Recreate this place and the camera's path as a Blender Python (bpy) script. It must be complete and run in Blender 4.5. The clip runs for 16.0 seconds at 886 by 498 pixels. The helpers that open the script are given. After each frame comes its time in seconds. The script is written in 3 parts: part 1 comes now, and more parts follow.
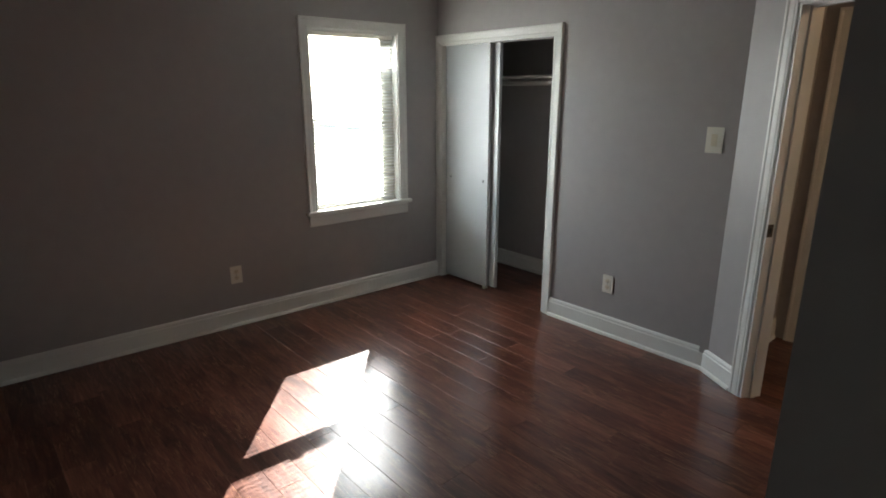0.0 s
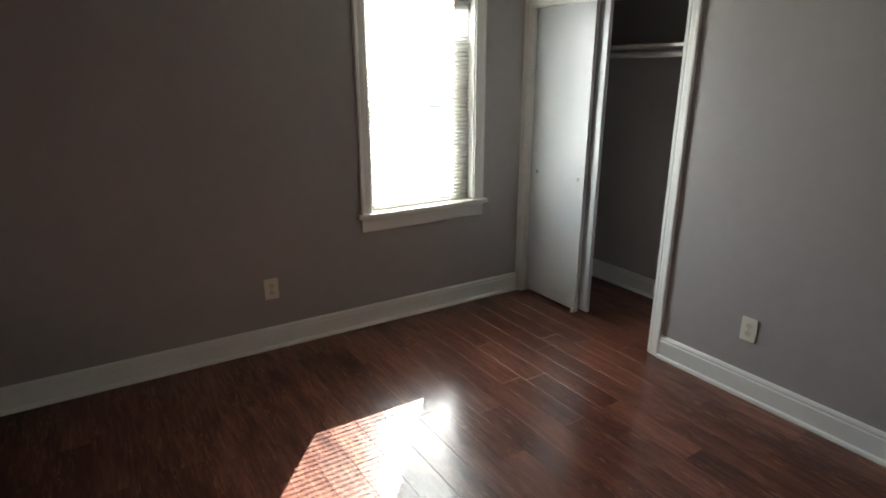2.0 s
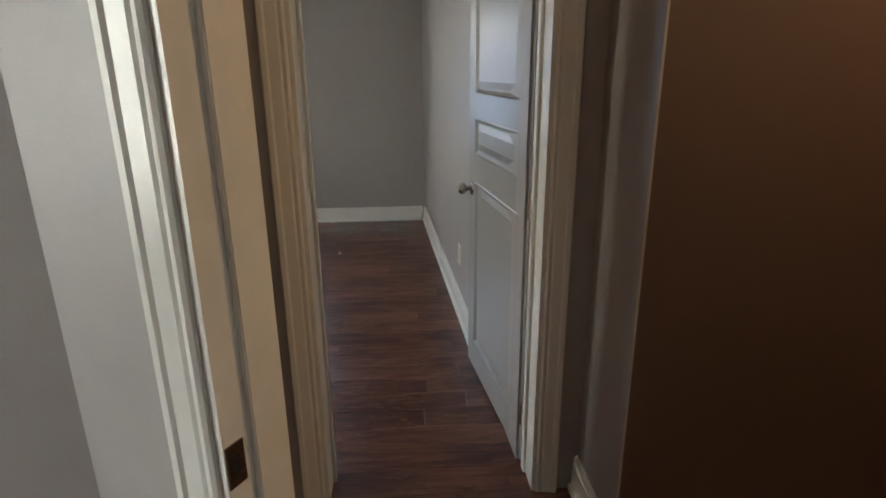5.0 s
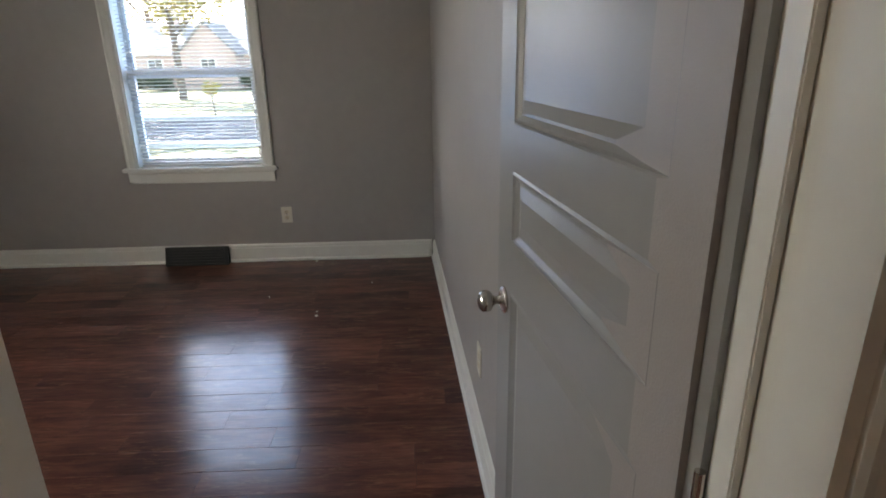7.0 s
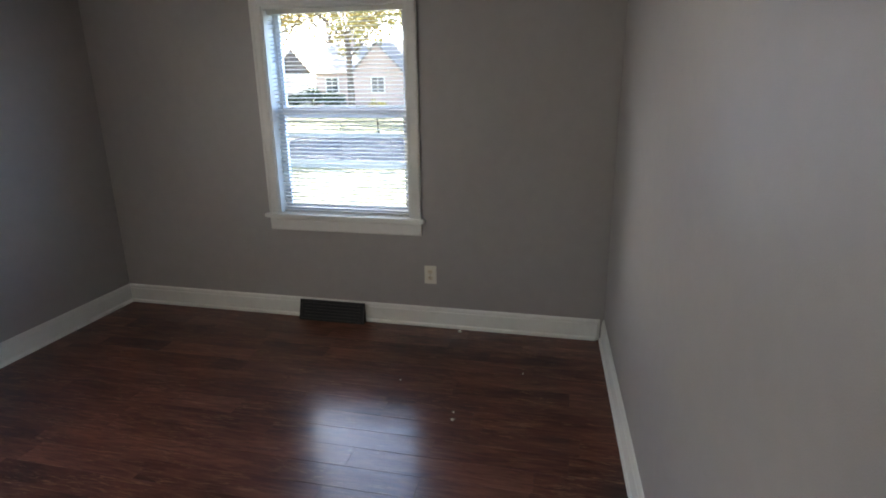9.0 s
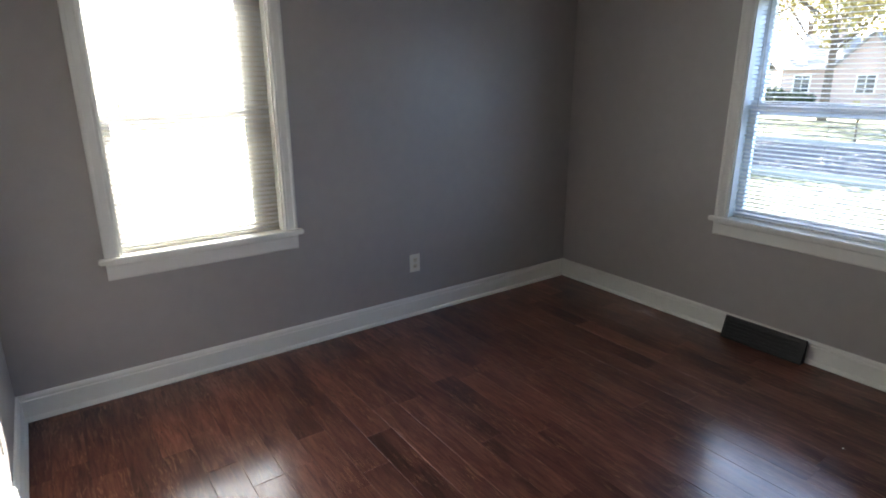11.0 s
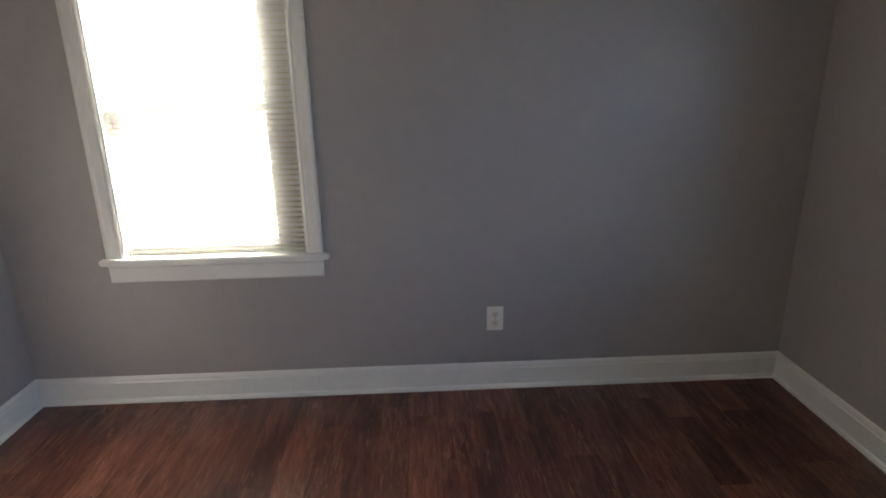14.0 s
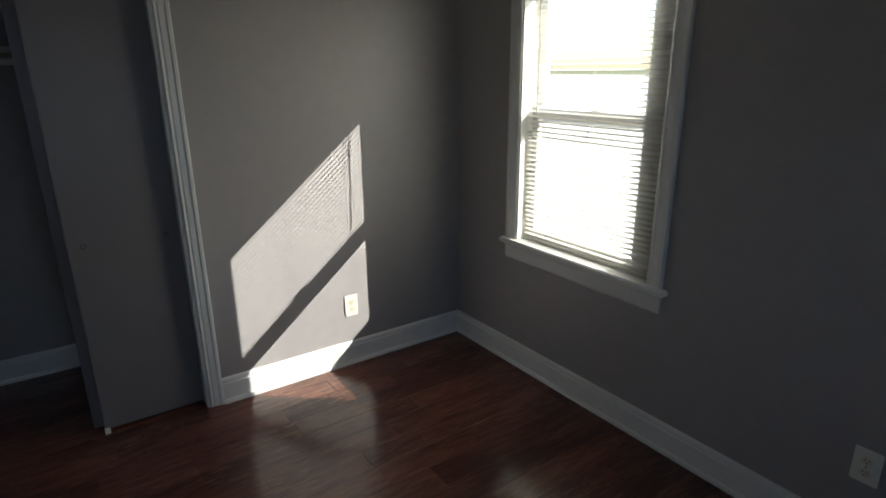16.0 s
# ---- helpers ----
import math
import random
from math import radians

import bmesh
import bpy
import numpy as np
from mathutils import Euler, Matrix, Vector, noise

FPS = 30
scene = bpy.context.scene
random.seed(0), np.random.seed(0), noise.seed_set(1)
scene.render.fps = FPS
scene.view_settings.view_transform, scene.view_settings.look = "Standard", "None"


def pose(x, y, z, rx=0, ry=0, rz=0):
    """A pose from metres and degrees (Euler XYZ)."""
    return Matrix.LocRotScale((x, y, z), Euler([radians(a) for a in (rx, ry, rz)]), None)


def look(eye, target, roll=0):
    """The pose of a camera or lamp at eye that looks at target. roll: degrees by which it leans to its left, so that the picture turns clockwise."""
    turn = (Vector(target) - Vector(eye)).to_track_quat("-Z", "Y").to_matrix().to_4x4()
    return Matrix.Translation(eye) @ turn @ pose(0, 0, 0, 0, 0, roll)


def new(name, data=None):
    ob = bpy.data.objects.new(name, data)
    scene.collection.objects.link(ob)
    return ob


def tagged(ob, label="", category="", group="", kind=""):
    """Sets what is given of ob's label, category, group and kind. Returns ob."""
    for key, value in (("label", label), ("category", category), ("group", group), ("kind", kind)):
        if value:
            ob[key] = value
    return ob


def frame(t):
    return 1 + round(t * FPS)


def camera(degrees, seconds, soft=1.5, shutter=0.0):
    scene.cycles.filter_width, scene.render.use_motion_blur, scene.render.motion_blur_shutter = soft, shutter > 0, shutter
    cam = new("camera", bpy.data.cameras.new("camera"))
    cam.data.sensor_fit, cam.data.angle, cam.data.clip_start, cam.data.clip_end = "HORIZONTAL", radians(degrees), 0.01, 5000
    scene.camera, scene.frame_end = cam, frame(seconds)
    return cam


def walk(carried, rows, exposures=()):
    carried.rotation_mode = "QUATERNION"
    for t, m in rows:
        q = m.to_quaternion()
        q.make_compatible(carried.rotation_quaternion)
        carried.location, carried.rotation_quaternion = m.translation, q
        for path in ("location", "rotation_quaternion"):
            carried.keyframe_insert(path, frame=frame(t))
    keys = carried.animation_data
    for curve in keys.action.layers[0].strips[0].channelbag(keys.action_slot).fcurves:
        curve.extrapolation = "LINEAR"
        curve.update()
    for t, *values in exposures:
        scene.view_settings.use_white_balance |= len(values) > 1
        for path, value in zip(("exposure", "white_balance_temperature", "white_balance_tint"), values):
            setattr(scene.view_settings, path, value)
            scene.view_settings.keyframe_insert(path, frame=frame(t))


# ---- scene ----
cam = camera(75.9, 16.0, 1.8)
PATH = [
    (0, (0.823, 0.297, 1.603), (2.091, 1.747, 1.065), 0.0),
    (0.5, (0.857, 0.476, 1.59), (1.933, 2.061, 1.017), 0.1),
    (1, (0.915, 0.65, 1.581), (1.902, 2.288, 0.995), 0.0),
    (1.5, (1.061, 0.825, 1.583), (2.027, 2.47, 0.983), -0.0),
    (2, (1.375, 0.971, 1.583), (2.415, 2.567, 0.975), -0.1),
    (2.5, (1.611, 1.074, 1.554), (2.939, 2.444, 0.954), 0.0),
    (3, (1.847, 1.122, 1.472), (3.519, 2.067, 0.914), 0.9),
    (3.5, (2.18, 1.147, 1.487), (4.033, 1.656, 0.932), 0.2),
    (4, (2.504, 1.194, 1.456), (4.41, 1.398, 0.885), 0.0),
    (4.5, (2.85, 1.142, 1.431), (4.76, 1.093, 0.841), -0.3),
    (5, (3.202, 1.059, 1.428), (5.104, 0.927, 0.823), -0.5),
    (5.2, (3.346, 1.043, 1.428), (5.241, 0.902, 0.807), -1.0),
    (7.3, (4.671, 0.912, 1.475), (6.565, 0.887, 0.833), -0.8),
    (7.5, (4.776, 0.901, 1.493), (6.67, 0.928, 0.851), -0.7),
    (8, (4.983, 0.923, 1.563), (6.864, 1.119, 0.913), -0.8),
    (8.5, (5.149, 0.972, 1.601), (7.025, 1.286, 0.982), -0.8),
    (9, (5.297, 1.076, 1.592), (7.161, 1.515, 1.014), -0.8),
    (9.5, (5.303, 1.161, 1.591), (7.05, 1.957, 1.031), -0.4),
    (10, (5.279, 1.212, 1.56), (6.84, 2.337, 1.015), -0.2),
    (10.2, (5.279, 1.213, 1.554), (6.759, 2.444, 1.009), -0.3),
    (12.3, (5.546, 1.34, 1.58), (6.139, 3.154, 0.983), -0.5),
    (12.5, (5.636, 1.394, 1.546), (6.186, 3.227, 0.964), -0.7),
    (13, (6.034, 1.437, 1.518), (6.421, 3.316, 0.953), -1.0),
    (13.5, (6.478, 1.558, 1.489), (6.723, 3.459, 0.917), -1.2),
    (14, (6.895, 1.775, 1.497), (6.971, 3.688, 0.919), -1.1),
    (14.5, (7.235, 1.997, 1.521), (6.942, 3.881, 0.92), -1.5),
    (15, (7.388, 2.211, 1.508), (6.495, 3.896, 0.906), -0.9),
    (15.5, (7.557, 2.35, 1.541), (6.261, 3.754, 0.952), -0.4),
    (16, (7.725, 2.306, 1.605), (6.16, 3.396, 1.005), -0.4),
]
EXPOSURES = [
    (0, 3.2, 6400, 6), (1.0, 3.1, 6500, 8), (2.0, 3.3, 6600, 6), (3.0, 3.2, 6800, 7), (3.5, 3.6, 7100, 6), (4.0, 3.65, 7000, 6), (5.2, 3.85, 6900, 5),
    (7.3, 3.55, 7000, 9), (8.5, 3.5, 6900, 9), (9.5, 3.5, 6500, 9), (10.2, 3.7, 6400, 9),
    (12.5, 3.05, 6700, 9), (13, 3.2, 6800, 11), (14, 3.7, 6900, 11), (14.5, 3.65, 6900, 11),
    (15, 3.3, 6700, 8), (15.5, 2.4, 6600, 7), (16, 1.8, 6500, 5),
]
walk(cam, [(t, look(eye, target, roll)) for t, eye, target, roll in PATH], EXPOSURES)

# ---- light ----
SUN = Vector((-0.546, -0.643, -0.537)).normalized()
world = bpy.data.worlds.new("world")
scene.world = world
world.use_nodes = True
wn = world.node_tree.nodes
sky = wn.new("ShaderNodeTexSky")
sky.sky_type = "NISHITA"
sky.sun_disc = False
sky.sun_elevation = math.asin(-SUN.z)
sky.sun_rotation = math.atan2(-SUN.x, -SUN.y)
world.node_tree.links.new(sky.outputs[0], wn["Background"].inputs[0])
wn["Background"].inputs[1].default_value = 0.10
sun = new("sun", bpy.data.lights.new("sun", "SUN"))
sun.data.energy, sun.data.angle, sun.data.color = 5.0, radians(0.35), (1.0, 0.97, 0.92)
sun.matrix_world = look((12, 14, 11), Vector((12, 14, 11)) + SUN)


def area_lamp(name, eye, target, w, h, watts, color):
    ob = new(name, bpy.data.lights.new(name, "AREA"))
    ob.data.shape, ob.data.size, ob.data.size_y = "RECTANGLE", w, h
    ob.data.energy, ob.data.color = watts, color
    ob.matrix_world = look(eye, target)
    return ob


# the sky's light in the three windows' openings
area_lamp("daylight_a", (3.23, 4.16, 1.37), (3.23, 2.0, 1.0), 0.70, 1.15, 4.6, (0.93, 0.97, 1.0))
area_lamp("daylight_c", (8.87, 2.54, 1.36), (7.0, 2.54, 1.1), 0.80, 1.15, 1.1, (0.24, 0.46, 1.0))
area_lamp("daylight_n", (5.95, 4.48, 1.36), (5.95, 3.0, 1.1), 0.70, 1.15, 2.5, (1.0, 0.97, 0.92))

# ---- materials ----


def material(name, color, rough=0.5, metal=0.0, grain=0.0, scale=20.0, bump=0.0, bump_scale=200.0, spec=0.5, vary=0.0):
    """A surface with a broad and a fine variation of its colour, and a fine relief."""
    m = bpy.data.materials.new(name)
    m.use_nodes = True
    n, l = m.node_tree.nodes, m.node_tree.links
    b = n["Principled BSDF"]
    b.inputs["Roughness"].default_value, b.inputs["Metallic"].default_value = rough, metal
    b.inputs["Specular IOR Level"].default_value = spec
    b.inputs["Base Color"].default_value = (*color, 1)
    geo = n.new("ShaderNodeNewGeometry")
    if grain:
        a, c = n.new("ShaderNodeTexNoise"), n.new("ShaderNodeTexNoise")
        a.inputs["Scale"].default_value, a.inputs["Detail"].default_value = scale, 6
        c.inputs["Scale"].default_value, c.inputs["Detail"].default_value = scale * 0.06, 3
        l.new(geo.outputs["Position"], a.inputs["Vector"]), l.new(geo.outputs["Position"], c.inputs["Vector"])
        add = n.new("ShaderNodeMath")
        l.new(a.outputs["Fac"], add.inputs[0]), l.new(c.outputs["Fac"], add.inputs[1])
        r = n.new("ShaderNodeMapRange")
        r.inputs["From Min"].default_value, r.inputs["From Max"].default_value = 0.6, 1.4
        r.inputs["To Min"].default_value, r.inputs["To Max"].default_value = 1 - grain, 1 + grain
        l.new(add.outputs[0], r.inputs["Value"])
        mix = n.new("ShaderNodeVectorMath")
        mix.operation = "SCALE"
        mix.inputs[0].default_value = color
        l.new(r.outputs[0], mix.inputs["Scale"]), l.new(mix.outputs[0], b.inputs["Base Color"])
        rr = n.new("ShaderNodeMapRange")
        rr.inputs["From Min"].default_value, rr.inputs["From Max"].default_value = 0.3, 0.7
        rr.inputs["To Min"].default_value, rr.inputs["To Max"].default_value = rough * 0.88, min(1, rough * 1.12)
        l.new(c.outputs["Fac"], rr.inputs["Value"]), l.new(rr.outputs[0], b.inputs["Roughness"])
    if bump:
        t = n.new("ShaderNodeTexNoise")
        t.inputs["Scale"].default_value, t.inputs["Detail"].default_value = bump_scale, 3
        l.new(geo.outputs["Position"], t.inputs["Vector"])
        u = n.new("ShaderNodeBump")
        u.inputs["Strength"].default_value, u.inputs["Distance"].default_value = bump, 0.002
        l.new(t.outputs["Fac"], u.inputs["Height"]), l.new(u.outputs[0], b.inputs["Normal"])
    return m


def plank_material():
    """Hand-scraped, stained hardwood: board tones, long grain, pale scratches, a satin lacquer."""
    m = bpy.data.materials.new("cherry_stained_planks")
    m.use_nodes = True
    n, l = m.node_tree.nodes, m.node_tree.links
    b = n["Principled BSDF"]
    geo, info = n.new("ShaderNodeNewGeometry"), n.new("ShaderNodeObjectInfo")
    shift = n.new("ShaderNodeVectorMath")
    shift.operation = "SCALE"
    shift.inputs[0].default_value = (13.0, 29.0, 7.0)
    l.new(info.outputs["Random"], shift.inputs["Scale"])
    pos = n.new("ShaderNodeVectorMath")
    l.new(geo.outputs["Position"], pos.inputs[0]), l.new(shift.outputs[0], pos.inputs[1])

    def tex(sx, sy, scale, detail, rough=0.6, distort=0.0):
        mp, t = n.new("ShaderNodeMapping"), n.new("ShaderNodeTexNoise")
        mp.inputs["Scale"].default_value = (sx, sy, 1)
        t.inputs["Scale"].default_value, t.inputs["Detail"].default_value = scale, detail
        t.inputs["Roughness"].default_value, t.inputs["Distortion"].default_value = rough, distort
        l.new(pos.outputs[0], mp.inputs["Vector"]), l.new(mp.outputs[0], t.inputs["Vector"])
        return t.outputs["Fac"]

    def ramp(src, stops):
        r = n.new("ShaderNodeValToRGB")
        while len(r.color_ramp.elements) < len(stops):
            r.color_ramp.elements.new(0.5)
        for e, (p, c) in zip(r.color_ramp.elements, stops):
            e.position, e.color = p, (*c, 1)
        l.new(src, r.inputs["Fac"])
        return r.outputs["Color"]

    def mixed(kind, fac, a, c):
        x = n.new("ShaderNodeMixRGB")
        x.blend_type = kind
        for s, v in ((x.inputs[0], fac), (x.inputs[1], a), (x.inputs[2], c)):
            if isinstance(v, float):
                s.default_value = v
            else:
                l.new(v, s)
        return x.outputs[0]

    grain = tex(46, 5.0, 1.0, 8, 0.62, 0.8)
    broad = tex(6, 1.6, 1.0, 4, 0.5, 0.6)
    scrape = tex(85, 10.0, 1.0, 5, 0.7, 0.9)
    patch = tex(8, 3.6, 1.0, 4)
    wood = ramp(grain, [(0.25, (0.060, 0.0215, 0.0160)), (0.5, (0.122, 0.0435, 0.0290)), (0.75, (0.200, 0.078, 0.050))])
    tone = ramp(info.outputs["Random"], [(0.0, (0.74, 0.72, 0.72)), (0.5, (1.0, 1.0, 1.0)), (1.0, (1.22, 1.22, 1.20))])
    wood = mixed("MULTIPLY", 1.0, wood, tone)
    wood = mixed("MULTIPLY", 0.9, wood, ramp(broad, [(0.32, (0.55, 0.53, 0.53)), (0.5, (0.95, 0.95, 0.95)), (0.66, (1.30, 1.32, 1.32))]))
    knot = ramp(scrape, [(0.53, (0, 0, 0)), (0.62, (1, 1, 1))])
    where = ramp(patch, [(0.44, (0, 0, 0)), (0.60, (0.60, 0.60, 0.60))])
    pale = mixed("MULTIPLY", 1.0, knot, where)
    scar = n.new("ShaderNodeRGB")
    scar.outputs[0].default_value = (0.30, 0.145, 0.085, 1)
    wood = mixed("MIX", pale, wood, scar.outputs[0])
    # pale wear along the long edges of each board
    co, sep = n.new("ShaderNodeTexCoord"), n.new("ShaderNodeSeparateXYZ")
    l.new(co.outputs["Object"], sep.inputs[0])
    off = n.new("ShaderNodeMath")
    off.operation = "SUBTRACT"
    off.inputs[1].default_value = 0.0655
    l.new(sep.outputs["X"], off.inputs[0])
    side = n.new("ShaderNodeMath")
    side.operation = "ABSOLUTE"
    l.new(off.outputs[0], side.inputs[0])
    rim = n.new("ShaderNodeMapRange")
    rim.inputs["From Min"].default_value, rim.inputs["From Max"].default_value = 0.0575, 0.0635
    l.new(side.outputs[0], rim.inputs["Value"])
    worn = ramp(tex(26, 4.2, 1.0, 5, 0.65, 0.5), [(0.54, (0, 0, 0)), (0.66, (0.42, 0.42, 0.42))])
    wear = mixed("MULTIPLY", 1.0, rim.outputs[0], worn)
    wood = mixed("MIX", wear, wood, scar.outputs[0])
    # dark open pores and knots
    pore = ramp(tex(60, 9.0, 1.0, 5, 0.7, 1.4), [(0.30, (0.35, 0.33, 0.33)), (0.40, (1, 1, 1))])
    wood = mixed("MULTIPLY", 0.8, wood, pore)
    l.new(wood, b.inputs["Base Color"])
    rr = n.new("ShaderNodeMapRange")
    rr.inputs["From Min"].default_value, rr.inputs["From Max"].default_value = 0.3, 0.7
    rr.inputs["To Min"].default_value, rr.inputs["To Max"].default_value = 0.13, 0.24
    l.new(broad, rr.inputs["Value"]), l.new(rr.outputs[0], b.inputs["Roughness"])
    b.inputs["Specular IOR Level"].default_value = 0.45
    b.inputs["Coat Weight"].default_value, b.inputs["Coat Roughness"].default_value = 0.28, 0.32
    wave = tex(10, 2.5, 1.0, 3, 0.5, 0.4)
    add = n.new("ShaderNodeMath")
    add.operation = "MULTIPLY_ADD"
    add.inputs[1].default_value = 0.35
    l.new(grain, add.inputs[0]), l.new(wave, add.inputs[2])
    u = n.new("ShaderNodeBump")
    u.inputs["Strength"].default_value, u.inputs["Distance"].default_value = 0.40, 0.0038
    l.new(add.outputs[0], u.inputs["Height"]), l.new(u.outputs[0], b.inputs["Normal"])
    return m


WALL = material("grey_wall_paint", (0.375, 0.354, 0.342), 0.42, grain=0.05, scale=14, bump=0.25, bump_scale=260)
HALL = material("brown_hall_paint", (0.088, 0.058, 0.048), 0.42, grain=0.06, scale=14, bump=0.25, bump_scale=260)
TRIM = material("white_trim_paint", (0.76, 0.76, 0.72), 0.32, grain=0.035, scale=30, bump=0.06, bump_scale=90)
DOORP = material("pale_grey_door_paint", (0.32, 0.32, 0.315), 0.36, grain=0.035, scale=18, bump=0.03, bump_scale=60)
SLIDE = material("closet_panel_paint", (0.47, 0.49, 0.50), 0.30, grain=0.03, scale=8, bump=0.04, bump_scale=40)
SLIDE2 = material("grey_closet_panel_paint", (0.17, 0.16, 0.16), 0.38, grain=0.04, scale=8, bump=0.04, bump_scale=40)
CEIL = material("ceiling_paint", (0.80, 0.79, 0.76), 0.8, grain=0.04, scale=20, bump=0.3, bump_scale=180)
WOOD = plank_material()
SUB = material("joint_dark", (0.018, 0.008, 0.006), 0.7, grain=0.2, scale=30)
SLAT = material("blind_vinyl", (0.80, 0.79, 0.74), 0.4, grain=0.02, scale=40)
_n, _l = SLAT.node_tree.nodes, SLAT.node_tree.links
_t, _m = _n.new("ShaderNodeBsdfTranslucent"), _n.new("ShaderNodeMixShader")
_t.inputs["Color"].default_value = (0.80, 0.76, 0.66, 1)
_m.inputs[0].default_value = 0.30
_l.new(_n["Principled BSDF"].outputs[0], _m.inputs[1]), _l.new(_t.outputs[0], _m.inputs[2])
_l.new(_m.outputs[0], _n["Material Output"].inputs[0])
CORD = material("blind_cord", (0.62, 0.60, 0.55), 0.7, grain=0.05, scale=60)
SASH = material("sash_vinyl", (0.78, 0.79, 0.80), 0.35, grain=0.02, scale=30)
IVORY = material("ivory_plastic", (0.72, 0.66, 0.50), 0.3, grain=0.02, scale=50)
CREAM = material("white_plate_plastic", (0.80, 0.78, 0.68), 0.3, grain=0.02, scale=50)
SLOT = material("slot_dark", (0.02, 0.018, 0.015), 0.6)
NICKEL = material("satin_nickel", (0.62, 0.59, 0.55), 0.22, 1.0, grain=0.05, scale=60)
BRONZE = material("bronze_strike", (0.16, 0.12, 0.09), 0.35, 0.9, grain=0.1, scale=80)
BLACK = material("black_register_metal", (0.008, 0.008, 0.009), 0.42, 0.0, spec=0.3, grain=0.1, scale=60)
DUST = material("plaster_chip", (0.72, 0.66, 0.55), 0.9, grain=0.1, scale=90)
GRASS = material("lawn", (0.10, 0.105, 0.045), 0.95, grain=0.45, scale=3.0, bump=0.6, bump_scale=30)
# the blue of the shaded band outdoors is put into this colour
ASPH_SHADED = material("asphalt", (0.042, 0.047, 0.060), 0.85, grain=0.25, scale=4.0, bump=0.4, bump_scale=60)
KERB = material("kerb_concrete", (0.50, 0.49, 0.46), 0.85, grain=0.15, scale=6.0)
BARK = material("bark", (0.15, 0.12, 0.10), 0.9, grain=0.4, scale=20, bump=0.8, bump_scale=30)
LEAFM = material("autumn_leaves", (0.40, 0.33, 0.10), 0.7, grain=0.5, scale=2.0)
SHRUB = material("shrub_leaves", (0.045, 0.065, 0.030), 0.8, grain=0.4, scale=3.0)
BRICK = material("house_brick", (0.52, 0.40, 0.36), 0.85, grain=0.2, scale=12, bump=0.3, bump_scale=40)
ROOF = material("roof_shingle", (0.24, 0.23, 0.23), 0.9, grain=0.25, scale=8)
SIDING = material("outside_siding", (0.62, 0.61, 0.58), 0.7, grain=0.08, scale=8)
GLASSD = material("house_window_glass", (0.05, 0.06, 0.07), 0.08, spec=0.8)


def glass_material():
    m = bpy.data.materials.new("window_glass")
    m.use_nodes = True
    n, l = m.node_tree.nodes, m.node_tree.links
    n.remove(n["Principled BSDF"])
    clear, gloss, mix, fr = n.new("ShaderNodeBsdfTransparent"), n.new("ShaderNodeBsdfGlossy"), n.new("ShaderNodeMixShader"), n.new("ShaderNodeFresnel")
    gloss.inputs["Roughness"].default_value = 0.02
    fr.inputs["IOR"].default_value = 1.3
    l.new(fr.outputs[0], mix.inputs[0]), l.new(clear.outputs[0], mix.inputs[1]), l.new(gloss.outputs[0], mix.inputs[2])
    l.new(mix.outputs[0], n["Material Output"].inputs[0])
    return m


GLASS = glass_material()

# ---- mesh helpers ----


def part(name, bm, mat, parent=None, label="", smooth=False):
    me = bpy.data.meshes.new(name)
    bmesh.ops.recalc_face_normals(bm, faces=bm.faces)
    bm.to_mesh(me)
    bm.free()
    if smooth:
        for p in me.polygons:
            p.use_smooth = True
    me.materials.append(mat)
    ob = new(name, me)
    ob.parent = parent
    if label:
        ob["label"] = label
    return ob


class Face:
    """A wall's face: s runs to the right along it as seen from inside, d comes out of it into the room."""

    def __init__(self, a, b):
        self.a, e = Vector(a), Vector(b) - Vector(a)
        self.length = e.length
        self.u = e.normalized()
        self.n = Vector((self.u.y, -self.u.x))

    def at(self, s, d, z):
        p = self.a + self.u * s + self.n * d
        return Vector((p.x, p.y, z))


def box(bm, f, s0, s1, d0, d1, z0, z1, bevel=0.0):
    vs = [bm.verts.new(f.at(s, d, z)) for z in (z0, z1) for s, d in ((s0, d0), (s1, d0), (s1, d1), (s0, d1))]
    fs = [bm.faces.new([vs[i] for i in q]) for q in ((0, 1, 2, 3), (7, 6, 5, 4), (0, 4, 5, 1), (1, 5, 6, 2), (2, 6, 7, 3), (3, 7, 4, 0))]
    if bevel:
        es = list({e for q in fs for e in q.edges})
        bmesh.ops.bevel(bm, geom=es, offset=bevel, segments=2, affect="EDGES", clamp_overlap=True)
    return vs


def one(name, mat, parent, f, *dims, bevel=0.0, label=""):
    bm = bmesh.new()
    box(bm, f, *dims, bevel=bevel)
    return part(name, bm, mat, parent, label)


XY = Face((0, 0), (1, 0))  # plain axes: s is x, d is -y


def block(name, mat, x0, x1, y0, y1, z0, z1, parent=None, bevel=0.0):
    return one(name, mat, parent, XY, x0, x1, -y1, -y0, z0, z1, bevel=bevel)


def sweep(bm, f, s0, s1, profile, m0=0.0, m1=0.0):
    """A moulding along the face: profile of (d, z), with ends mitred by m0, m1 times d."""
    a = [bm.verts.new(f.at(s0 + m0 * d, d, z)) for d, z in profile]
    b = [bm.verts.new(f.at(s1 + m1 * d, d, z)) for d, z in profile]
    k = len(profile)
    for i in range(k):
        bm.faces.new((a[i], a[(i + 1) % k], b[(i + 1) % k], b[i]))
    bm.faces.new(a), bm.faces.new(b[::-1])


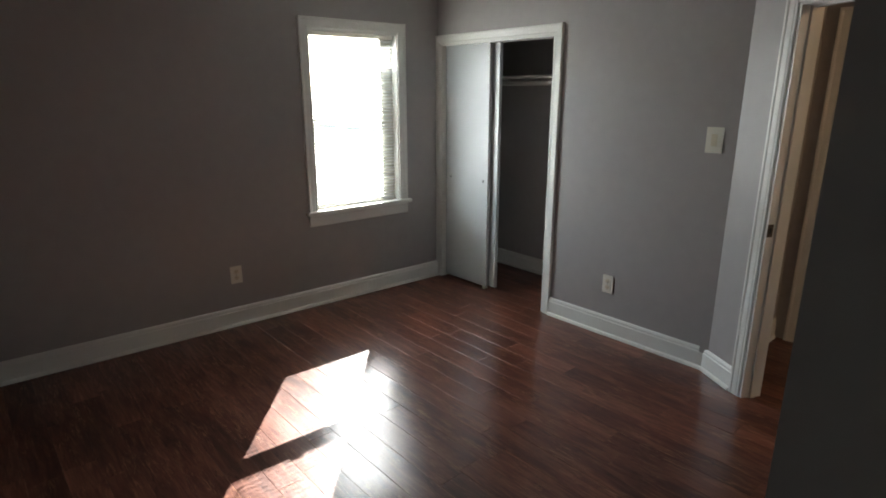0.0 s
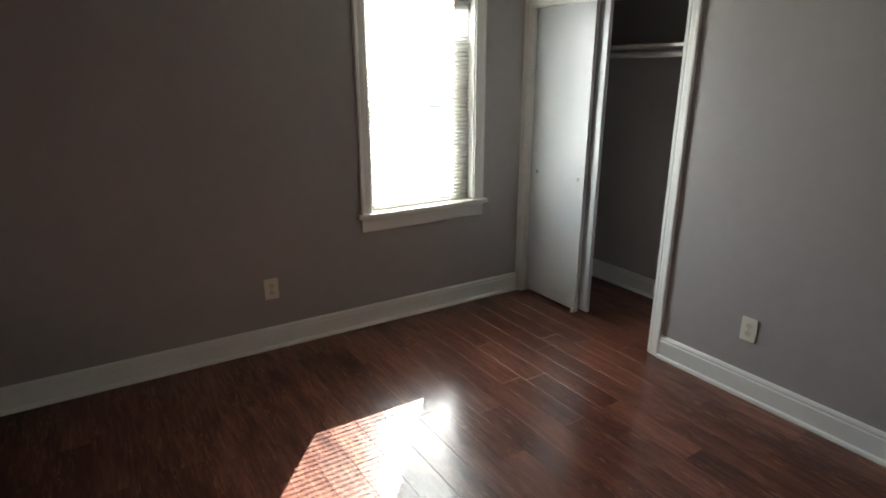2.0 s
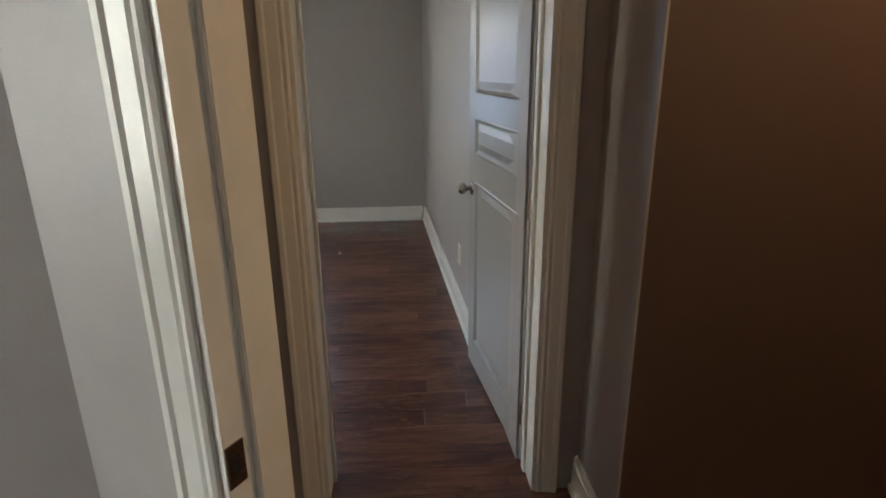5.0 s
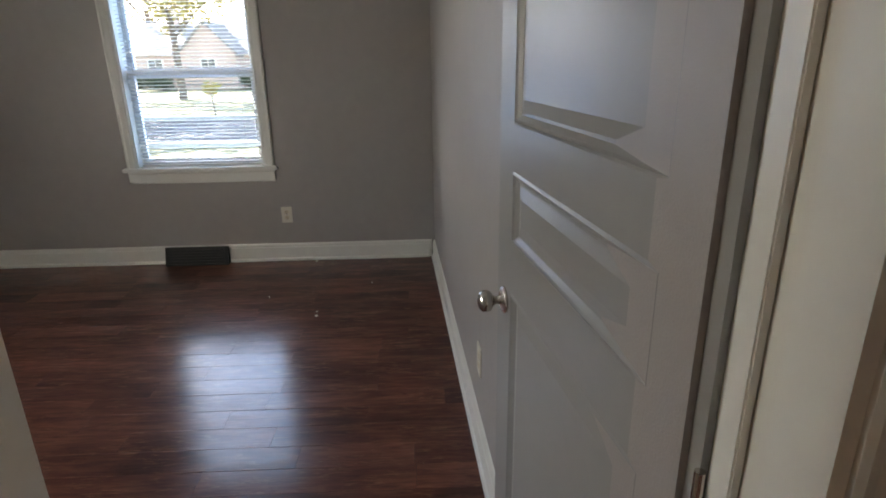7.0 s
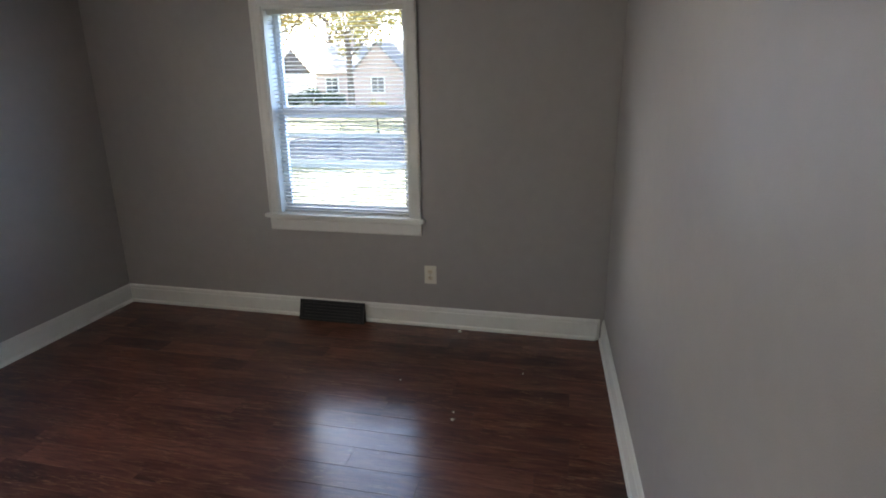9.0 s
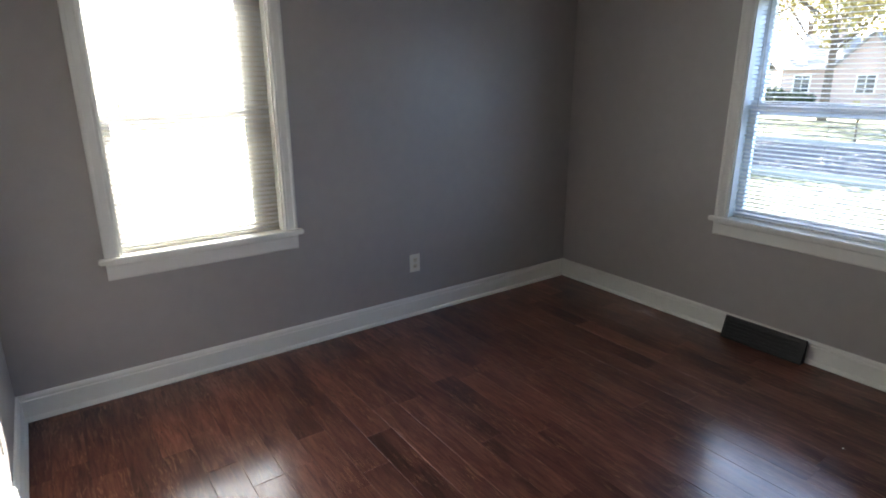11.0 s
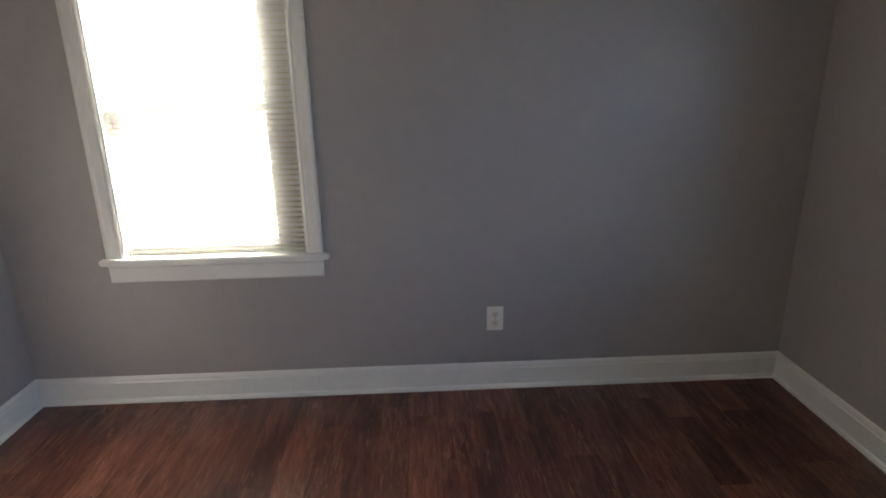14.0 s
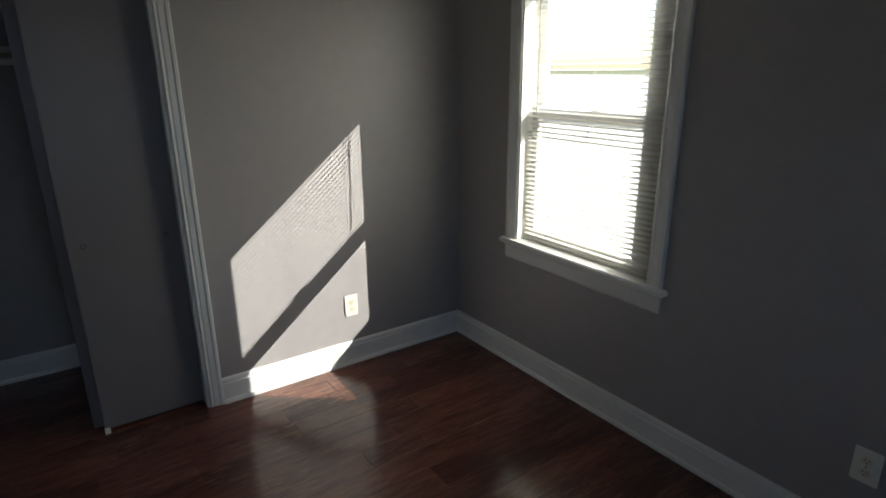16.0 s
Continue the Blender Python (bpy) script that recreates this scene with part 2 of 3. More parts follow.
def upright(bm, f, z0, z1, profile, m0=0.0, m1=0.0):
    """A moulding that stands: profile of (s, d); m0, m1 mitre its ends by s against the profile's first s."""
    base = profile[0][0]
    a = [bm.verts.new(f.at(s, d, z0 + m0 * (s - base))) for s, d in profile]
    b = [bm.verts.new(f.at(s, d, z1 + m1 * (s - base))) for s, d in profile]
    k = len(profile)
    for i in range(k):
        bm.faces.new((a[i], a[(i + 1) % k], b[(i + 1) % k], b[i]))
    bm.faces.new(a), bm.faces.new(b[::-1])


def tube(bm, a, b, r0, r1=None, sides=10):
    a, b = Vector(a), Vector(b)
    q = (b - a).to_track_quat("Z", "Y").to_matrix()
    r1 = r0 if r1 is None else r1
    rings = []
    for p, r in ((a, r0), (b, r1)):
        rings.append([bm.verts.new(p + q @ Vector((r * math.cos(2 * math.pi * i / sides), r * math.sin(2 * math.pi * i / sides), 0))) for i in range(sides)])
    for i in range(sides):
        j = (i + 1) % sides
        bm.faces.new((rings[0][i], rings[0][j], rings[1][j], rings[1][i]))
    bm.faces.new(rings[0][::-1]), bm.faces.new(rings[1])


def lathe(bm, origin, axis, profile, sides=20):
    """Turned shape: profile of (distance along axis, radius)."""
    q = Vector(axis).to_track_quat("Z", "Y").to_matrix()
    rings = []
    for h, r in profile:
        rings.append([bm.verts.new(Vector(origin) + q @ Vector((r * math.cos(2 * math.pi * i / sides), r * math.sin(2 * math.pi * i / sides), h))) for i in range(sides)])
    for a, b in zip(rings, rings[1:]):
        for i in range(sides):
            j = (i + 1) % sides
            bm.faces.new((a[i], a[j], b[j], b[i]))
    bm.faces.new(rings[0][::-1]), bm.faces.new(rings[-1])


# ---- large structure ----
TOP = 2.36


def wall(name, f, thick, openings=(), mat=WALL, e0=0.0, e1=0.0):
    """A wall behind its face, with openings (s0, s1, z0, z1) right through it."""
    bm = bmesh.new()
    s = -e0
    for a, b, z0, z1 in sorted(openings):
        box(bm, f, s, a, -thick, 0, 0, TOP)
        if z0 > 0:
            box(bm, f, a, b, -thick, 0, 0, z0)
        box(bm, f, a, b, -thick, 0, z1, TOP)
        s = b
    box(bm, f, s, f.length + e1, -thick, 0, 0, TOP)
    bmesh.ops.remove_doubles(bm, verts=bm.verts, dist=0.0005)
    ob = part(name, bm, mat)
    return tagged(ob, "smooth grey painted interior wall", "wall", kind="structure")


FA = Face((0.50, 4.125), (4.01, 4.01))
FB = Face((4.01, 4.01), (4.015, 1.592))
FD = Face((4.015, 1.592), (3.40, 0.548))
FE = Face((3.40, 0.548), (3.40, -0.40))
FS1 = Face((3.40, -0.40), (0.50, -0.40))
FW1 = Face((0.50, -0.40), (0.50, 4.125))
FN = Face((5.01, 4.31), (8.69, 4.31))
FC = Face((8.69, 4.31), (8.69, 0.875))
FS2 = Face((8.69, 0.852), (5.02, 0.662))
FW2 = Face((5.01, 0.640), (5.01, 4.31))
FHN = Face((3.95, 1.50), (4.84, 1.50))
FH1 = Face((4.84, 0.48), (4.49, 0.48))
FH2 = Face((4.49, 0.48), (4.49, -1.60))

WIN_A = (2.285, 3.185)   # outer edges of the casing along each face
WIN_N = (0.455, 1.435)
WIN_C = (1.240, 2.300)
CW = 0.072               # casing width
SILL, HEAD = 0.735, 2.02


def window_hole(w):
    return (w[0] + CW, w[1] - CW, SILL - 0.03, HEAD)


wall("wall_north_1", FA, 0.145, [window_hole(WIN_A)], e0=0.2, e1=0.0)
CLO1 = (0.04, 4.01 - 2.805, 1.965)   # closet opening in FB
wall("wall_east_1", FB, 0.11, [(CLO1[0], CLO1[1], 0, CLO1[2])])
DOOR1 = (0.322, 1.080, 1.99)                   # doorway in the slanting wall
wall("wall_slant", FD, 0.11, [(DOOR1[0], DOOR1[1], 0, DOOR1[2])], e1=0.05)
wall("wall_east_2", FE, 0.11, e1=0.11)
DOOR3 = (2.14, 2.86, 1.99)
wall("wall_south_1", FS1, 0.11, [(DOOR3[0], DOOR3[1], 0, DOOR3[2])])
wall("wall_west_1", FW1, 0.20, e0=1.3, e1=0.2)
wall("wall_north_2", FN, 0.145, [window_hole(WIN_N)], e0=1.1, e1=0.2)
wall("wall_east_3", FC, 0.145, [window_hole(WIN_C)], e0=0.2, e1=0.2)
wall("wall_south_2", FS2, 0.12, e0=0.2, e1=0.01)
DOOR2 = (-0.018, 0.722, 1.99)                   # doorway between hall and second bedroom
CLO2 = (1.06, 2.13, 1.965)
wall("wall_west_2", FW2, 0.17, [(DOOR2[0], DOOR2[1], 0, DOOR2[2]), (CLO2[0], CLO2[1], 0, CLO2[2])], e0=0.2)


def plain(name, mat, *dims, label="plain painted partition wall"):
    return tagged(block(name, mat, *dims), label, "wall", kind="structure")


plain("wall_closet_back", WALL, 4.72, 4.84, 2.80, 4.31, 0, TOP)
plain("wall_closet_end", WALL, 4.01, 4.84, 4.01, 4.31, 0, TOP)
plain("wall_closet_divider", WALL, 4.12, 4.84, 2.775, 2.80, 0, TOP)
plain("wall_hall_north", WALL, 4.00, 4.84, 1.50, 1.62, 0, TOP)
plain("wall_hall_short", WALL, 4.49, 4.842, 0.474, 0.48, 0, TOP)
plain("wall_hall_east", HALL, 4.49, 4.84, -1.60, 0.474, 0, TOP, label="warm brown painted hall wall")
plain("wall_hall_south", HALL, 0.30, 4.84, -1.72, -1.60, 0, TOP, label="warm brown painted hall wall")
tagged(block("ceiling", CEIL, 0.25, 8.95, -1.75, 4.60, TOP, TOP + 0.15), "flat white painted ceiling", "ceiling", kind="structure")
tagged(block("roof_slab", ROOF, 0.2, 9.0, -1.8, 4.65, TOP + 0.15, TOP + 0.3), "dark flat roof covering over the rooms", "roof", kind="structure")

# ---- trim: baseboards, casings, jambs ----
BASE = [(0, 0.0), (0.028, 0.0), (0.028, 0.008), (0.024, 0.018), (0.0175, 0.022), (0.0165, 0.024), (0.0165, 0.105), (0.012, 0.111), (0.0135, 0.118), (0.0115, 0.126), (0.006, 0.134), (0, 0.136)]


def baseboard(f, s0, s1, m0=0.0, m1=0.0, name="baseboard"):
    bm = bmesh.new()
    sweep(bm, f, s0, s1, BASE, m0, m1)
    return tagged(part(name, bm, TRIM), "white moulded baseboard with shoe moulding", "baseboard", kind="structure")


def casing_profile(s_in, s_out, t=0.018):
    k = 1 if s_out > s_in else -1
    w = abs(s_out - s_in)
    pts = [(0, 0), (0, t * 0.55), (0.006, t * 0.75), (0.016, t * 0.62), (0.022, t * 0.78), (w - 0.022, t * 0.92), (w - 0.016, t * 1.15), (w - 0.004, t * 1.15), (w, t * 0.95), (w, 0)]
    return [(s_in + k * a, d) for a, d in pts]


def casing(f, s0, s1, z0, z1, parent, w=CW, head=True, cat=True):
    """Mitred casing round an opening whose edges are s0, s1, up to z1."""
    for name, a, b in (("casing_side", s0, s0 - w), ("casing_side", s1, s1 + w)):
        bm = bmesh.new()
        upright(bm, f, z0, z1, casing_profile(a, b), 0.0, 1.0 if b > a else -1.0)
        part(name, bm, TRIM, parent)
    bm = bmesh.new()
    pr = [(d, z1 + (s - 0)) for s, d in casing_profile(0, w)]
    a = [bm.verts.new(f.at(s0 - (z - z1), d, z)) for d, z in pr]
    b = [bm.verts.new(f.at(s1 + (z - z1), d, z)) for d, z in pr]
    for i in range(len(pr)):
        j = (i + 1) % len(pr)
        bm.faces.new((a[i], a[j], b[j], b[i]))
    bm.faces.new(a), bm.faces.new(b[::-1])
    part("casing_head", bm, TRIM, parent)


def empty(name, loc, label, category, group="", kind=""):
    ob = new(name)
    ob.empty_display_size = 0.1
    ob.location = loc
    bpy.context.view_layer.update()
    return tagged(ob, label, category, group, kind)


def frame_parent(name, f, s, label, category, **kw):
    """An empty at the world's origin that gathers the parts of a fixed thing."""
    return empty(name, (0, 0, 0), label, category, **kw)


def jamb(f, s0, s1, z1, thick, parent, strike=None):
    t = 0.018
    one("jamb", TRIM, parent, f, s0 - 0.001, s0 + t, -thick - 0.004, 0.004, 0, z1)
    one("jamb", TRIM, parent, f, s1 - t, s1 + 0.001, -thick - 0.004, 0.004, 0, z1)
    one("jamb_head", TRIM, parent, f, s0 + t, s1 - t, -thick - 0.004, 0.004, z1 - t, z1 + 0.001)


def door_stop(f, s0, s1, z1, d, parent):
    t = 0.018
    one("door_stop", TRIM, parent, f, s0 + t, s0 + t + 0.011, d - 0.035, d, 0, z1 - t, bevel=0.002)
    one("door_stop", TRIM, parent, f, s1 - t - 0.011, s1 - t, d - 0.035, d, 0, z1 - t, bevel=0.002)
    one("door_stop", TRIM, parent, f, s0 + t + 0.011, s1 - t - 0.011, d - 0.035, d, z1 - t - 0.011, z1 - t, bevel=0.002)


class Back(Face):
    """The other side of a wall: s runs the same way, d comes out of its back."""

    def __init__(self, f, thick):
        self.a, self.u, self.n, self.length = f.a - f.n * thick, f.u, -f.n, f.length


def strike_plate(f, s, d, z, parent):
    one("strike_plate", BRONZE, parent, f, s, s + 0.0025, d - 0.030, d, z - 0.032, z + 0.032, label="dark bronze strike plate")
    one("strike_hole", SLOT, parent, f, s + 0.0022, s + 0.0032, d - 0.021, d - 0.007, z - 0.014, z + 0.014)


d1 = empty("door_frame_1", (0, 0, 0), "white painted bedroom door frame in a slanting wall", "door frame", kind="structure")
jamb(FD, DOOR1[0], DOOR1[1], DOOR1[2], 0.11, d1)
casing(FD, DOOR1[0] + 0.004, DOOR1[1] - 0.004, 0, DOOR1[2] - 0.004, d1)
casing(Back(FD, 0.11), DOOR1[0] + 0.004, DOOR1[1] - 0.004, 0, DOOR1[2] - 0.004, d1)
door_stop(FD, DOOR1[0], DOOR1[1], DOOR1[2], -0.042, d1)
strike_plate(FD, DOOR1[0] + 0.018, 0.002, 0.93, d1)

d2 = empty("door_frame_2", (0, 0, 0), "white painted door frame between hall and bedroom", "door frame", kind="structure")
jamb(FW2, DOOR2[0], DOOR2[1], DOOR2[2], 0.17, d2)
casing(FW2, DOOR2[0] + 0.004, DOOR2[1] - 0.004, 0, DOOR2[2] - 0.004, d2)
casing(Back(FW2, 0.17), DOOR2[0] + 0.004, DOOR2[1] - 0.004, 0, DOOR2[2] - 0.004, d2)
door_stop(FW2, DOOR2[0], DOOR2[1], DOOR2[2], -0.042, d2)

d3 = empty("door_frame_3", (0, 0, 0), "white painted door frame in the first bedroom", "door frame", kind="structure")
jamb(FS1, DOOR3[0], DOOR3[1], DOOR3[2], 0.11, d3)
casing(FS1, DOOR3[0] + 0.004, DOOR3[1] - 0.004, 0, DOOR3[2] - 0.004, d3)

c1 = empty("closet_frame_1", (0, 0, 0), "white moulded casing round a closet opening", "closet frame", kind="structure")
jamb(FB, CLO1[0], CLO1[1], CLO1[2], 0.11, c1)
casing(FB, CLO1[0] + 0.004, CLO1[1] - 0.004, 0, CLO1[2] - 0.004, c1, w=0.066)
c2 = empty("closet_frame_2", (0, 0, 0), "white moulded casing round a closet opening", "closet frame", kind="structure")
jamb(FW2, CLO2[0], CLO2[1], CLO2[2], 0.17, c2)
casing(FW2, CLO2[0] + 0.004, CLO2[1] - 0.004, 0, CLO2[2] - 0.004, c2, w=0.066)

baseboard(FA, 0.0, FA.length, 1, -0.2)
baseboard(FB, CLO1[1] + 0.062, FB.length, 0, -0.27)
baseboard(FD, 0.0, DOOR1[0] - CW + 0.004, 0.27, 0)
baseboard(FD, DOOR1[1] + CW - 0.004, FD.length, 0, 0.2)
baseboard(FE, 0.0, FE.length, 0, -1)
baseboard(FS1, 0.0, DOOR3[0] - CW, 1, 0)
baseboard(FW1, 0.0, FW1.length, 1, -1)
baseboard(FN, 0.0, FN.length, 1, -1)
baseboard(FC, 0.0, FC.length, 1, -1)
baseboard(FS2, 0.0, FS2.length - 0.80, 1, 0)
baseboard(FW2, DOOR2[1] + CW - 0.004, CLO2[0] - 0.064, 0, 0)
baseboard(FW2, CLO2[1] + 0.062, FW2.length, 0, -1)
baseboard(FHN, 0.05, FHN.length, 0, -1)
baseboard(FH1, 0.0, FH1.length, 0, 1)
baseboard(FH2, 0.0, FH2.length, -1, 0)
baseboard(Face((4.12, 4.01), (4.72, 4.01)), 0, 0.6, 0, -1)
baseboard(Face((4.72, 4.01), (4.72, 2.80)), 0, 1.165, 1, -1)
baseboard(Face((4.12, 1.62), (4.12, 2.775)), 0, 1.155, 1, -1)
baseboard(Face((4.12, 2.775), (4.84, 2.775)), 0, 0.72, 1, 0)
baseboard(Face((4.84, 1.62), (4.12, 1.62)), 0, 0.72, 0, -1)

# ---- windows and blinds ----


def window(name, f, w, label):
    s0, s1 = w[0] + CW, w[1] - CW
    win = empty(name, (0, 0, 0), label, "window", kind="structure")
    casing(f, s0 + 0.003, s1 - 0.003, SILL, HEAD, win)
    # stool with horns, apron
    bm = bmesh.new()
    box(bm, f, w[0] - 0.025, w[1] + 0.025, 0.0, 0.042, SILL - 0.028, SILL, bevel=0.006)
    box(bm, f, s0 + 0.001, s1 - 0.001, -0.07, 0.003, SILL - 0.028, SILL)
    part("window_sill", bm, TRIM, win)
    bm = bmesh.new()
    sweep(bm, f, w[0] + 0.004, w[1] - 0.004, [(0, 0.620), (0.010, 0.620), (0.014, 0.628), (0.015, 0.690), (0.019, 0.697), (0.019, 0.706), (0, 0.706)])
    part("apron", bm, TRIM, win)
    # jamb liner
    one("jamb", TRIM, win, f, s0 - 0.001, s0 + 0.012, -0.146, 0.002, SILL, HEAD)
    one("jamb", TRIM, win, f, s1 - 0.012, s1 + 0.001, -0.146, 0.002, SILL, HEAD)
    one("jamb_head", TRIM, win, f, s0 + 0.012, s1 - 0.012, -0.146, 0.002, HEAD - 0.014, HEAD + 0.001)
    one("outer_sill", SIDING, win, f, s0 + 0.012, s1 - 0.012, -0.20, -0.07, SILL - 0.03, SILL - 0.002)
    a, b, mid = s0 + 0.012, s1 - 0.012, 1.385
    for nm, z0, z1, d0, d1 in (("lower_sash", SILL, mid + 0.036, -0.108, -0.075), ("upper_sash", mid - 0.030, HEAD - 0.014, -0.142, -0.109)):
        bm = bmesh.new()
        st = 0.042
        for q in ((a, a + st, z0, z1), (b - st, b, z0, z1), (a + st, b - st, z0, z0 + (0.05 if nm == "lower_sash" else 0.052)), (a + st, b - st, z1 - (0.052 if nm == "lower_sash" else 0.018), z1)):
            box(bm, f, q[0], q[1], d0, d1, q[2], q[3], bevel=0.003)
        sash = part(nm, bm, SASH, win)
        bm = bmesh.new()
        m = (d0 + d1) / 2
        vs = [bm.verts.new(f.at(s, m, z)) for s, z in ((a + st - 0.005, z0 + 0.03), (b - st + 0.005, z0 + 0.03), (b - st + 0.005, z1 - 0.015), (a + st - 0.005, z1 - 0.015))]
        bm.faces.new(vs)
        g = part("pane", bm, GLASS, sash)
        g.visible_shadow = False
    bm = bmesh.new()
    tube(bm, f.at((a + b) / 2 - 0.03, -0.085, mid + 0.041), f.at((a + b) / 2 + 0.03, -0.085, mid + 0.041), 0.006)
    part("sash_lock", bm, SASH, win)
    return win


def broad_stile(f, w, width, win):
    """The broad inner stile along one side of the sashes."""
    s1 = w[1] - CW
    one("broad_stile", SASH, win, f, s1 - 0.012 - width, s1 - 0.012, -0.0735, -0.066, SILL + 0.001, HEAD - 0.014, bevel=0.003)


def blind(f, w, tilt, label, wand_at):
    s0, s1 = w[0] + CW + 0.018, w[1] - CW - 0.018
    bl = empty("venetian_blind", (0, 0, 0), label, "window blind", group="mini blinds in the windows")
    one("headrail", SLAT, bl, f, s0, s1, -0.062, -0.030, HEAD - 0.042, HEAD - 0.016, bevel=0.002)
    one("bottom_rail", SLAT, bl, f, s0, s1, -0.057, -0.035, SILL + 0.004, SILL + 0.016, bevel=0.002)
    # one slat, bowed, shared by all
    bm = bmesh.new()
    half, k = 0.0105, 4
    rows = []
    for i in range(k + 1):
        x = -half + 2 * half * i / k
        h = 0.0022 * (1 - (x / half) ** 2)
        ct, sn = math.cos(tilt), math.sin(tilt)
        rows.append((x * ct - h * sn, x * sn + h * ct))
    for lift in (0, 0.0007):
        for d, z in rows:
            for s in (s0, s1):
                p = f.at(s, -0.046 + d, z + lift)
                bm.verts.new(p)
    bm.verts.ensure_lookup_table()
    q = 2 * (k + 1)
    for i in range(k):
        for o in (0, q):
            bm.faces.new([bm.verts[o + 2 * i + j] for j in (0, 1, 3, 2)])
    for e in (0, 2 * k):
        bm.faces.new([bm.verts[j] for j in (e, e + 1, q + e + 1, q + e)])
    first = part("slat", bm, SLAT, bl)
    z, pitch = SILL + 0.034, 0.0245
    first.location.z = z
    while z + pitch < HEAD - 0.05:
        z += pitch
        o = new("slat", first.data)
        o.parent, o.location.z = bl, z
    for s in (s0 + 0.11, (s0 + s1) / 2, s1 - 0.11):
        bm = bmesh.new()
        for d in (-0.0585, -0.0335):
            tube(bm, f.at(s, d, SILL + 0.012), f.at(s, d, HEAD - 0.03), 0.0008, sides=5)
        part("ladder_cord", bm, CORD, bl)
    bm = bmesh.new()
    tube(bm, f.at(s0 + wand_at, -0.026, HEAD - 0.05), f.at(s0 + wand_at + 0.012, -0.020, HEAD - 0.62), 0.0032, sides=8)
    part("wand", bm, CORD, bl, "thin tilt wand")
    return bl


wa = window("window_1", FA, WIN_A, "white double-hung window with moulded casing and sill")
wn2 = window("window_2", FN, WIN_N, "white double-hung window with moulded casing and sill")
wc = window("window_3", FC, WIN_C, "white double-hung window overlooking lawn and street")
broad_stile(FA, WIN_A, 0.110, wa)
broad_stile(FN, WIN_N, 0.136, wn2)
blind(FA, WIN_A, radians(-24), "white mini blind lowered with its slats open", 0.06)
blind(FN, WIN_N, radians(-15), "white mini blind lowered with its slats open", 0.07)
blind(FC, WIN_C, radians(-14), "white mini blind lowered with flat open slats", 0.05)

# ---- doors ----


def knob_set(f, s, z, d, parent, side=1):
    """A turned knob on a rose: out of face f."""
    o = f.at(s, d, z)
    n3 = Vector((f.n.x, f.n.y, 0)) * side
    bm = bmesh.new()
    lathe(bm, o, n3, [(0, 0.033), (0.004, 0.033), (0.008, 0.028), (0.011, 0.016)])
    kn = part("knob_rose", bm, NICKEL, parent, "satin nickel rose", smooth=True)
    bm = bmesh.new()
    lathe(bm, o, n3, [(0.008, 0.011), (0.022, 0.010), (0.030, 0.015), (0.036, 0.024), (0.046, 0.0275), (0.056, 0.0255), (0.063, 0.018), (0.066, 0.006)])
    part("knob", bm, NICKEL, parent, "round satin nickel knob", smooth=True)


def panel_door(name, a, b, label, knob=0.0, flip=False, hinge_d=0.004, height=1.965, mat=DOORP, knob_side=1, dark=False):
    """A moulded three-panel leaf from hinge a to free edge b; its seen face is that of Face(a, b)."""
    f = Face(a, b)
    if flip:
        f.n = -f.n
    w, t = f.length, 0.035
    door = empty(name, (0, 0, 0), label, "door")
    g = 0.012
    st = 0.112
    zs = [(0.152, 0.945), (1.065, 1.225), (1.325, 1.855)]
    bm = bmesh.new()
    # stiles and rails
    box(bm, f, 0, st, -t, 0, g, height)
    box(bm, f, w - st, w, -t, 0, g, height)
    z = g
    for z0, z1 in zs + [(height, height)]:
        box(bm, f, st, w - st, -t, 0, z, z0)
        z = z1
    bmesh.ops.remove_doubles(bm, verts=bm.verts, dist=0.0003)
    part("stiles_and_rails", bm, mat, door)
    for z0, z1 in zs:
        bm = bmesh.new()
        for sgn, d in ((1, 0.0), (-1, -t)):
            rings = []
            for k, dd in ((0.0, 0.0), (0.006, 0.0025), (0.010, -0.002), (0.020, -0.009), (0.026, -0.009), (0.052, -0.003), (0.056, -0.003)):
                s0, s1, q0, q1 = st + k, w - st - k, z0 + k, z1 - k
                rings.append([bm.verts.new(f.at(s, d + sgn * dd, zz)) for s, zz in ((s0, q0), (s1, q0), (s1, q1), (s0, q1))])
            for r0, r1 in zip(rings, rings[1:]):
                for i in range(4):
                    j = (i + 1) % 4
                    bm.faces.new((r0[i], r0[j], r1[j], r1[i]))
            bm.faces.new(rings[-1])
        part("panel", bm, mat, door)
    if knob:
        knob_set(f, w - 0.062, knob, 0.0, door)
        one("latch_plate", NICKEL, door, f, w - 0.0005, w + 0.0015, -0.029, -0.006, knob - 0.028, knob + 0.028)
    for z in (0.22, 1.0, 1.76):
        bm = bmesh.new()
        tube(bm, f.at(-0.006, hinge_d, z - 0.045), f.at(-0.006, hinge_d, z + 0.045), 0.006, sides=10)
        part("hinge", bm, NICKEL, door, "satin nickel hinge")
    return door


panel_door("door_2", (4.988, 0.650), (5.818, 0.752), "pale grey moulded three-panel door standing open against the wall", knob=0.905, flip=True)


# the leaf of the first bedroom opens into the room; hinge on the slanting frame
panel_door("door_1", (3.475, 0.692), (2.747, 0.589), "pale grey moulded three-panel door standing open into the bedroom", hinge_d=-0.039)
panel_door("door_3", (1.235, -0.38), (1.118, 0.372), "grey moulded door standing open beside the bedroom entrance", hinge_d=-0.039)

# ---- closets ----


